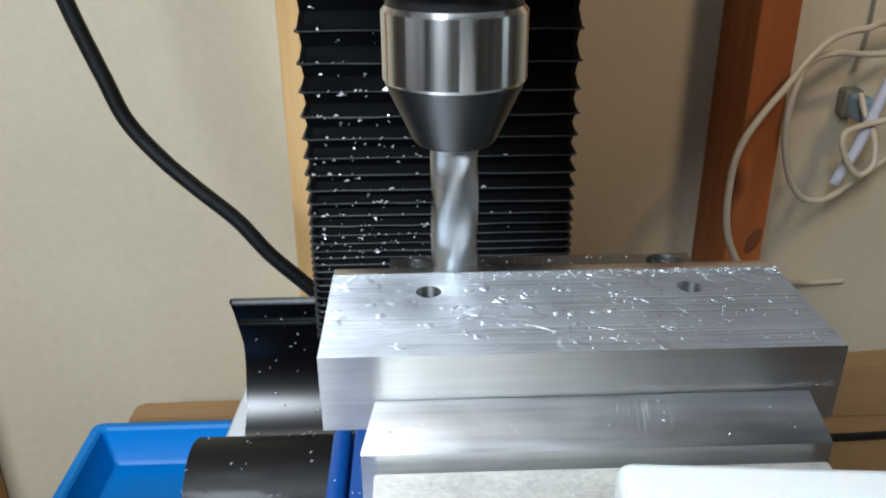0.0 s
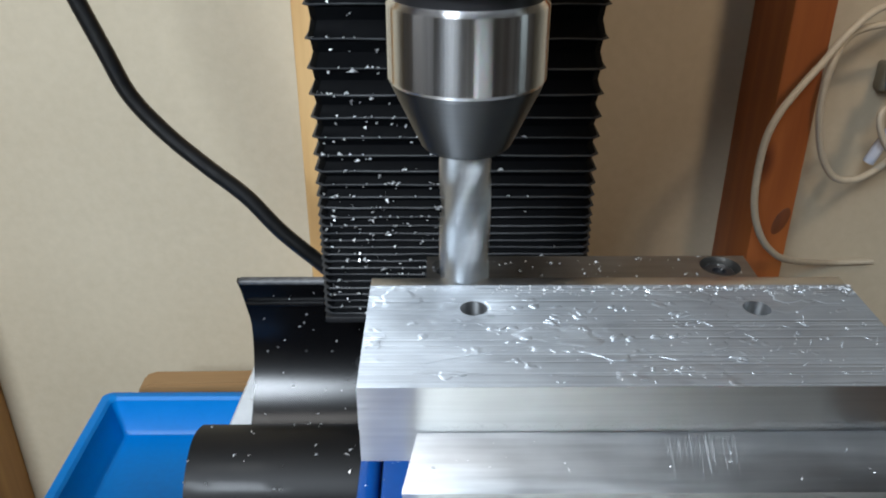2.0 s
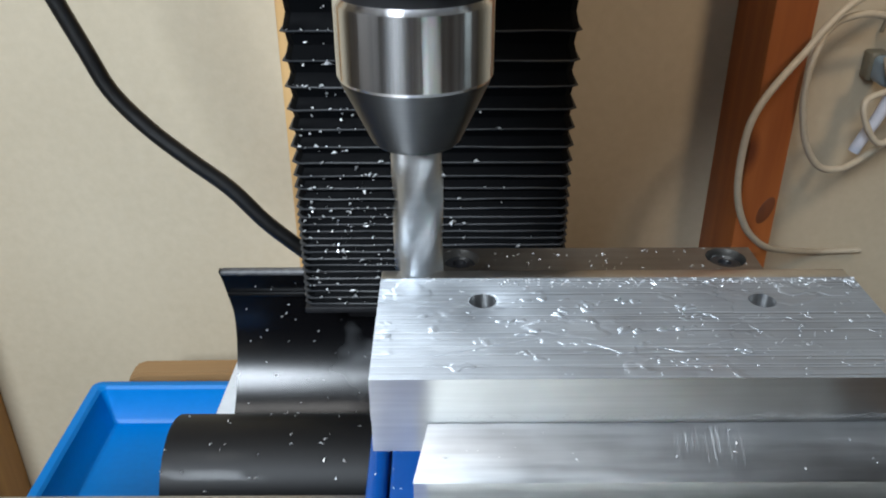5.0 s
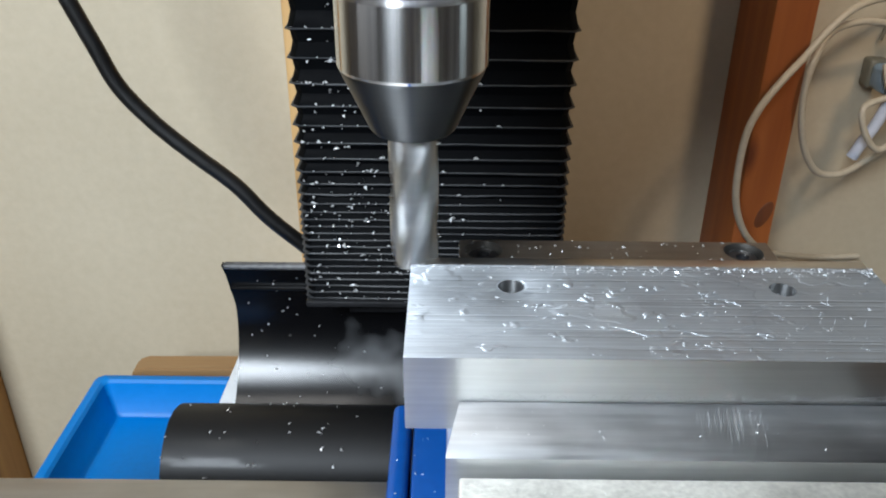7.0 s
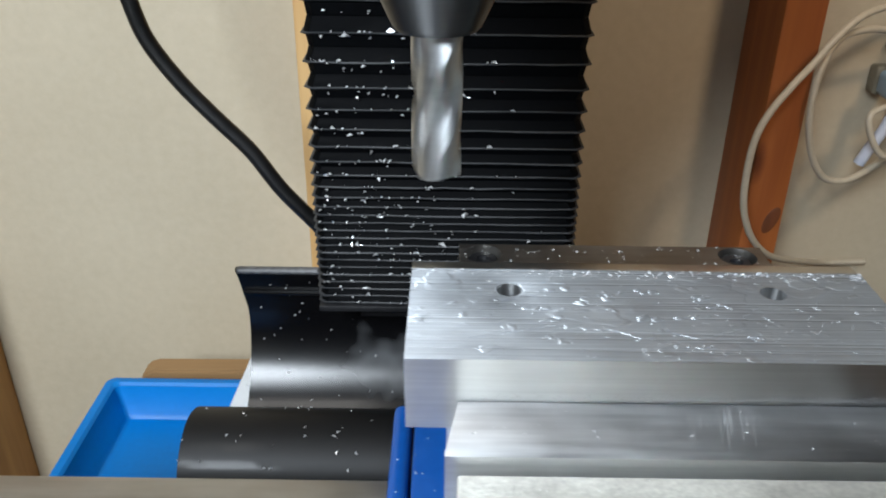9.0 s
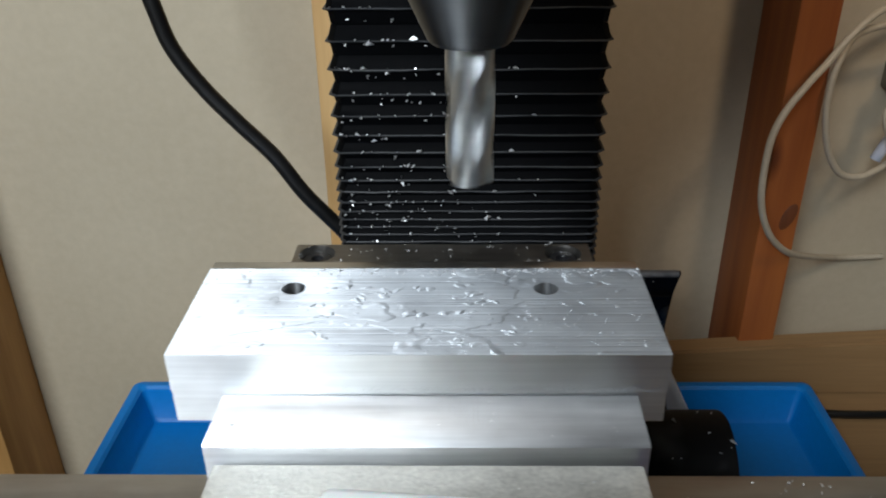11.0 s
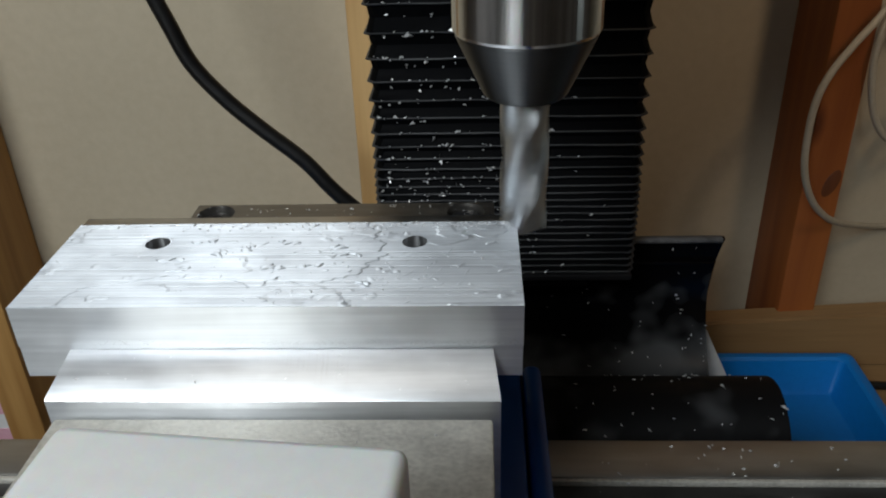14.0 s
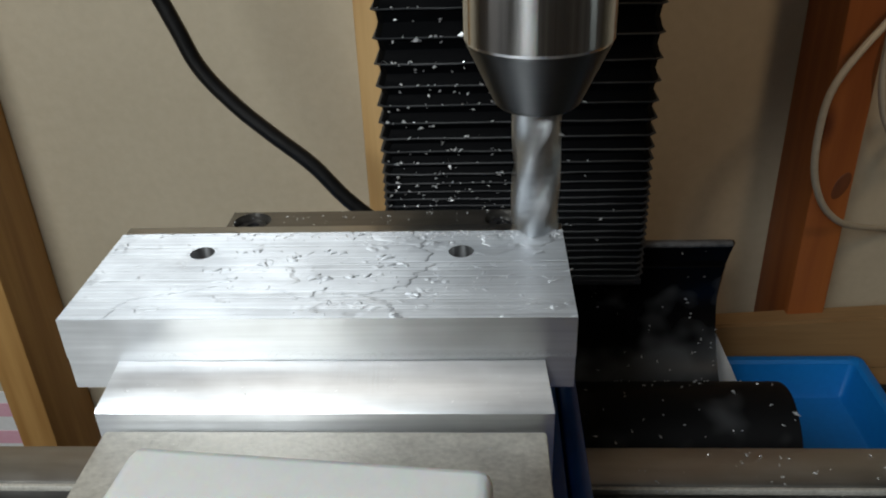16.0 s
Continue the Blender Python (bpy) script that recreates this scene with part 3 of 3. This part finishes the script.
jaw = along_x([(-0.02, -60), (-0.02, -9.25), (-0.3, -9.3), (-8.4, -13.9), (-8.8, -14.35), (-8.8, -60)], 7.4, 89.7)
for v in jaw.verts:
    if v.co.z > -9.5:
        v.co.x += 2.3 if v.co.x < 40 else -1.2
front_jaw = part("front_soft_jaw", jaw, ALU_JAW, vise, "bright aluminium jaw plate with a sloping top")
front_jaw.data.materials.append(ALU)
for f in front_jaw.data.polygons:
    f.material_index = 1 if f.normal.y < -0.85 else 0
part("moving_jaw", box(9.6, 88.3, -62, -10.9, -70, -16.4, 0.6), STEEL, vise, "ground steel moving jaw")
bm = box(0.2, 40.4, -42, 0, -16, 19.6, 1.7, 3)
bmesh.ops.rotate(bm, cent=(0, 0, 0), matrix=Matrix.Rotation(radians(-5), 3, "Z"), verts=bm.verts)
bmesh.ops.translate(bm, vec=(38.4, -53.0, 0), verts=bm.verts)
white = carried("plastic_block", "white rounded plastic block standing on the vise jaw", "plastic block", bm, WHITE_PLASTIC)


work = carried("workpiece", "bright milled aluminium block clamped in the vise", "metal block")


top = plate_with_holes(0, 94, 0, 32.7, 0, ((19.85, 24.2), (73.0, 24.0)), 2.55, 8.6)
slab = part("upper_slab", top, ALU_TOP, work, "brushed wet top with two drilled holes")
slab.data.materials.append(ALU)
for f in slab.data.polygons:
    inside = 1 * MM < f.center.x < 93 * MM and 1 * MM < f.center.y < 32 * MM
    f.material_index = 0 if f.normal.z > 0.5 and f.center.z > -MM else 2 if inside else 1
slab.data.materials.append(HOLE)
bm = bmesh.new()
rng = random.Random(12)
for k in range(16):
    x, w, u, v = rng.gauss(55.5, 3.2), rng.uniform(0.03, 0.07), rng.uniform(0.0, 0.3), rng.uniform(0.35, 0.8)
    bm.faces.new([bm.verts.new((p, -0.3 - 8.1 * q - 0.01, -9.3 - 4.6 * q + 0.018)) for p, q in ((x, v), (x + w, v), (x + w, u), (x, u))])
part("scratches", bm, SCRATCH, vise, "scratches across the sloping jaw", "stuff")
bm = bmesh.new()
for k in range(150):
    x = 14 + 79 * (k + rng.random()) / 150
    if x < 44 and rng.random() < 0.6:
        continue
    lean, high, z0 = rng.choice((-1, 1)) * rng.uniform(0.9, 1.5), rng.uniform(0.6, 1.5) * (0.5 + 0.5 * math.sin(x * 0.35) ** 2), rng.uniform(-8.5, -8.1)
    for j in range(4):
        u, v = j / 4, (j + 1) / 4
        xa, xb, za, zb = x + lean * u * u * high, x + lean * v * v * high, z0 + high * u, z0 + high * v
        if zb < -8.55 or xb > 93.8:
            continue
        quad = [bm.verts.new(p) for p in ((xa, -0.012, za), (xa + 0.09, -0.012, za), (xb + 0.09, -0.012, zb), (xb, -0.012, zb))]
        bm.faces.new(quad)
part("tool_marks", bm, SCRATCH, work, "curved tool marks in the front face", "stuff")
bm = along_x([(0.14, -8.6), (36.6, -8.6), (36.6, -15.46), (0.14, -15.46)], 0.1, 93.9)
part("lower_slab", bm, ALU, work, "smooth lower band of the block")


HOLES = ((19.85, 24.2), (73.0, 24.0))


def sheet_of(points, height=0.1):
    """A thin sheet of fluid inside a smooth closed line, with a rounded rim."""
    bm = bmesh.new()
    edge = [q.xy for q in curve_through([(x, y, 0) for x, y in points + points[:1]], 9)][:-1]
    mid = sum(edge, Vector((0, 0))) / len(edge)
    edge = [q + (mid - q).normalized() * 0.35 * (math.sin(q.x * 2.3 + q.y) + math.sin(q.y * 3.1 - q.x * 0.7)) for q in edge]
    rings = []
    for inset, z in ((0.0, 0.004), (0.12, 0.5), (0.3, 0.85), (0.55, 1.0), (1.1, 0.9)):
        ring = []
        for q in edge:
            away = (mid - q).normalized() * min(inset, 0.45 * (mid - q).length)
            ring.append(bm.verts.new((min(93.9, max(0.1, q.x + away.x)), min(32.6, max(0.1, q.y + away.y)), height * z)))
        rings.append(ring)
    n = len(edge)
    for p, q in zip(rings, rings[1:]):
        for k in range(n):
            bm.faces.new((p[k], p[(k + 1) % n], q[(k + 1) % n], q[k]))
    rim = [bm.edges.get((rings[-1][k], rings[-1][(k + 1) % n])) for k in range(n)]
    if len(points) > 20:
        for cx, cy in HOLES[:1]:
            low = [bm.verts.new((cx + 2.9 * math.cos(0.2618 * k), cy + 2.9 * math.sin(0.2618 * k), 0.004)) for k in range(24)]
            high = [bm.verts.new((cx + 3.2 * math.cos(0.2618 * k), cy + 3.2 * math.sin(0.2618 * k), 0.9 * height)) for k in range(24)]
            for k in range(24):
                bm.faces.new((low[k], low[(k + 1) % 24], high[(k + 1) % 24], high[k]))
            rim += [bm.edges.get((high[k], high[(k + 1) % 24])) for k in range(24)]
    bmesh.ops.triangle_fill(bm, use_beauty=True, edges=rim)
    bmesh.ops.recalc_face_normals(bm, faces=bm.faces)
    return bm


def bead(cx, cy, long, wide, turn, high, seed, bm, lift=0.002):
    """One flattened drop with an uneven outline."""
    rings = []
    for grow, z in ((1.0, 0.003), (0.86, 0.55), (0.6, 0.9), (0.25, 1.0)):
        ring = []
        for j in range(12):
            b = 2 * math.pi * j / 12
            r = grow * (1 + 0.22 * math.sin(2 * b + seed) + 0.16 * math.sin(3 * b + 2 * seed))
            x, y = long * r * math.cos(b), wide * r * math.sin(b)
            ring.append(bm.verts.new((cx + x * math.cos(turn) - y * math.sin(turn), cy + x * math.sin(turn) + y * math.cos(turn), high * z + lift)))
        rings.append(ring)
    for p, q in zip(rings, rings[1:]):
        for j in range(12):
            bm.faces.new((p[j], p[(j + 1) % 12], q[(j + 1) % 12], q[j]))
    bm.faces.new(rings[-1])




def clear(x, y, gap=3.4):
    return 1.4 < x < 92.5 and 1.2 < y < 31.4 and min(math.hypot(x - u, y - v) for u, v in HOLES) > gap


# the wide film over the middle, the wet rear corner, small ovals
for points in ([(3.4, 30.6), (2.6, 28.2), (0.6, 25.4), (-2, 22), (-3, 12), (-2, 2), (2, -2), (7, -1.5), (8.2, 1.9), (9.5, 5.2), (12, 6.8), (19, 8.7), (24, 10.2), (28, 11.2), (33, 9.8), (38, 9.9), (44, 7), (48.4, 10.6), (50.5, 8.6), (54, 7.6), (58.8, 9.3), (61.6, 10.2), (63.7, 11.7), (64.2, 14.2),
                (65.4, 15.8), (67.6, 18.4), (66.2, 20.4), (67.5, 23.6), (64.8, 25), (65.5, 28.5), (63, 31), (62, 34), (50, 35), (30, 35), (12, 35), (6, 33.5)],
               [(77, 30.6), (82, 31.6), (90, 31.4), (92, 28), (88, 25.6), (83, 26.6), (78.5, 26)],
               [(52.4, 4.6), (55.2, 5.4), (56.6, 4), (54.6, 2.6)],
               [(12, 3.4), (15.4, 4.6), (17.6, 3.6), (15, 2.4)]):
    part("fluid_film", sheet_of(points), ALU_TOP, work, "thin patch of cutting fluid")
bm = bmesh.new()
for k, (x, y) in enumerate(((25.2, 16.9), (28, 13.2), (33.2, 19.4), (40.5, 21.6), (47.9, 13.4), (52.9, 14.4), (57.3, 21.1), (60.6, 18.9), (65, 7.7), (44, 14), (30, 24.6), (47, 24.2))):
    for j in range(3):
        bead(x + rng.gauss(0, 1.1), y + rng.gauss(0, 0.5), rng.uniform(0.7, 1.5), rng.uniform(0.4, 0.8), rng.gauss(0, 0.3), rng.uniform(0.14, 0.24), k + j, bm, 0.07)
for k in range(80):
    x, y = rng.gauss(50, 17) if k % 4 else rng.uniform(10, 91), rng.uniform(1, 31.5)
    if clear(x, y):
        bead(x, y, rng.uniform(0.2, 0.75), rng.uniform(0.14, 0.4), rng.gauss(0.2, 0.6), rng.uniform(0.05, 0.1), k, bm, 0.07 if 3 < x < 62 and 11 < y < 31 else 0.002)
for k in range(20):
    x, y = rng.uniform(60, 91), rng.uniform(3, 20)
    bead(x, y, rng.uniform(0.8, 1.5), rng.uniform(0.14, 0.24), rng.choice((-0.75, 0.8, 0.95)) + rng.gauss(0, 0.15), rng.uniform(0.04, 0.07), k, bm)
part("fluid_drop", bm, ALU_TOP, work, "small drops of cutting fluid", "stuff")
part("milled_ledge", box(0, 94, 32.7, 36.6, -8.6, -0.45, 0.1), LEDGE, work, "freshly milled ledge")


# ---- loose chips ----
def drift(seed, count, where, name, label, size=(0.3, 0.8)):
    """Chips lying on what the table carries."""
    CARRIED.append(thing(name, label, "metal chips", scatter(count, where, seed, size), CHIP, START, "stuff"))


def rear_edge(r):
    x = 8 + 86 * r.random() ** 0.75
    return (x, 32.2 - abs(r.gauss(0, 1.6)), 0.02)


def on_top(r):
    x, y = 14 + 78 * r.random() ** 0.65, 1 + 31 * r.random()
    return (x, y, 0.02)


def on_jaw(r):
    return (12 + 76 * r.random(), 50 + 25 * r.random(), -16.15)


def slope_point(r):
    u = r.random()
    return (11 + 76 * r.random(), -0.3 - 8.1 * u, -9.25 - 4.6 * u)


def on_front(r):
    return (12 + 74 * r.random(), -12 - 30 * r.random(), -15.95) if r.random() < 0.6 else slope_point(r)


def on_table(r):
    return (108 + 80 * r.random(), 8 + 50 * r.random(), TABLE_TOP + 0.05)


drift(1, 330, rear_edge, "swarf", "bright aluminium chips along the milled edge", (0.2, 0.6))
drift(2, 90, on_top, "swarf", "bright aluminium chips lying on the block", (0.12, 0.36))
drift(3, 150, on_jaw, "swarf", "bright aluminium chips on the fixed jaw", (0.22, 0.6))
drift(4, 44, on_front, "swarf", "aluminium chips on the front jaws", (0.2, 0.45))

def on_base(r):
    return (-7 + 12 * r.random(), -68 + 130 * r.random(), -69.9)


drift(7, 46, on_base, "swarf", "aluminium chips on the blue vise base", (0.35, 0.8))
drift(5, 70, on_table, "swarf", "aluminium chips on the milling table", (0.5, 1.1))

# chips on the rubber apron
profile = [(p.y, p.z) for p in line]


def on_apron(r):
    y, z = profile[int(r.uniform(0.0, 0.86) ** 0.8 * (len(profile) - 1))]
    x = r.choice((r.uniform(-85, -20), r.uniform(20, 90), r.uniform(30, 90)))
    return (x, y - 0.2, z + 0.1)


thing("swarf", "aluminium chips scattered over the rubber cover", "metal chips", scatter(230, on_apron, 6, (0.5, 1.2)), CHIP, pose(0, 0, 0), "stuff")

# ---- cables ----
power_cable = thing("power_cable", "thick black cable hanging beside the machine column", "cable",
      tube([(-20, 178, 300), (-90, 178, 290), (-140, 179, 200), (-153, 179, 110), (-149, 179, 58), (-144.3, 179, 32.6), (-134.4, 179, 1.3), (-128.1, 179, -16.5), (-116.4, 179, -32.8), (-102.7, 179, -47.1), (-87.3, 179, -62), (-73.9, 178, -78.8), (-56.1, 177, -96.4), (-30, 176, -124)], 3.4), CABLE)
thing("ivory_cable", "coiled ivory cable hanging on the wooden stud", "cable",
      tube([(262, 284, -6), (246, 274, -11), (228.4, 268, -10.6), (210.7, 262, -8.6), (195, 256, -12.4), (186.6, 250, -24.5), (184.3, 248, -42.1), (187.2, 249, -59.3), (193.2, 251, -74.3), (202.1, 253, -85), (213.4, 256, -88), (223.2, 260, -86.4), (234.9, 266, -82.1), (250.3, 276, -77.5), (268, 284, -70)], 1.8), IVORY)
thing("ivory_cable", "ivory cable looping down in front of the stud", "cable",
      tube([(262, 290, 0), (240, 276, 4), (224.8, 262, 3.6), (212.8, 256, 3.3), (197.9, 246, 0.7), (185.6, 240, -8), (175.6, 236, -19.6), (164.9, 230, -29.2), (155.1, 226, -41.7), (150.5, 225, -55.5), (150.4, 226, -76.7), (153.3, 228, -93.1), (160.1, 232, -108), (169.1, 238, -119.5), (182.3, 248, -130.6), (206.9, 272, -145.7), (236.6, 297, -159.9), (262, 299, -160)], 1.8), IVORY)
thing("ivory_cable", "short knotted ivory cable end by the plug", "cable",
      tube([(268, 264, -41), (244.8, 262, -44.8), (223.7, 257, -48.4), (218.7, 254, -53.6), (223.6, 253, -65.6), (231.8, 254, -72.9), (240.2, 257, -67.3), (239.7, 262, -52.6), (236.2, 268, -43), (236, 276, -34)], 1.7), IVORY)
thing("plug_lead", "pale lilac plastic tube tied to the cables", "tube", tube([(225.2, 266, -81.9), (229, 265.5, -72), (233.4, 265, -61.7), (238, 265, -46), (242.2, 264, -28.1), (252, 264, 6)], 3.0), PALE_BLUE)
plug = thing("mains_plug", "pale blue plug with a dark collar on the wall", "plug", at=pose(0, 0, 0))
part("plug_body", box(238, 247, 276, 294, -51, -37, 3.0, 3), PLUG_BLUE, plug)
part("collar", box(237, 248, 293, 303.6, -52, -36, 2.0, 3), WIRE, plug, "olive collar")
thing("wall_wire", "thin olive grey wire running down the wall", "wire", tube([(246, 302, 120), (247.1, 302, 12.5), (247, 302, -5.8), (243, 301, -27)], 1.1, 8), WIRE)
thing("black_lead", "thin black cable lying on the workbench", "cable", tube([(200, 224, BENCH + 2.4), (226, 222, BENCH + 2.4), (262, 223, BENCH + 2.4), (300, 228, BENCH + 2.4)], 2.4), CABLE)


def motions():
    rows = [(t, pose(x * MM, y * MM, 0)) for t, x, y in TABLE]
    for ob in CARRIED:
        walk(ob, rows)
    lift = [(t, pose(0, 0, z * MM)) for t, z in HEAD]
    walk(head, lift)
    times = [t for t, z in HEAD]
    lifts = [z for t, z in HEAD]
    spin = []
    for i in range(481):
        t = i / 30
        spin.append((t, pose(0, 0, float(np.interp(t, times, lifts)) * MM, 0, 0, -80.0 * i)))
    walk(cutter, spin)
    walk(holder, spin)
    # seconds, lean in degrees and shift of the hanging cable as the head drags it
    sway = [(0, 0, 0, 0), (1.5, 1, 0, -0.6), (4, 3, 0.6, -1.6), (7.4, 3, 0.6, -1.4), (8.0, 2, 4.5, 3.4), (8.4, 0, 4.2, 9), (8.8, -3, 5, 15.5), (9.3, -4, 5, 17.8), (10.5, -4, 4.9, 17.8), (12.4, -4, 3.7, 17), (12.7, -3, 3.2, 14),
            (13.0, -1, 2, 8.5), (13.4, 1.6, 0.4, 1.4), (13.8, 2, 0, 0.1), (16, 2, 0.1, 0.1)]
    rows = []
    for t, lean, dx, dz in sway:
        c, n = math.cos(radians(lean)), math.sin(radians(lean))
        rows.append((t, pose((-90 + dx + 90 * c - 50 * n) * MM, 0, (-50 + dz + 90 * n + 50 * c) * MM, 0, -lean, 0)))
    walk(power_cable, rows)
    for ob, z in FOLDS:
        walk(ob, [(t, pose(0, 0, (z + h * max(0.0, z) / 190) * MM)) for t, h in HEAD])


motions()
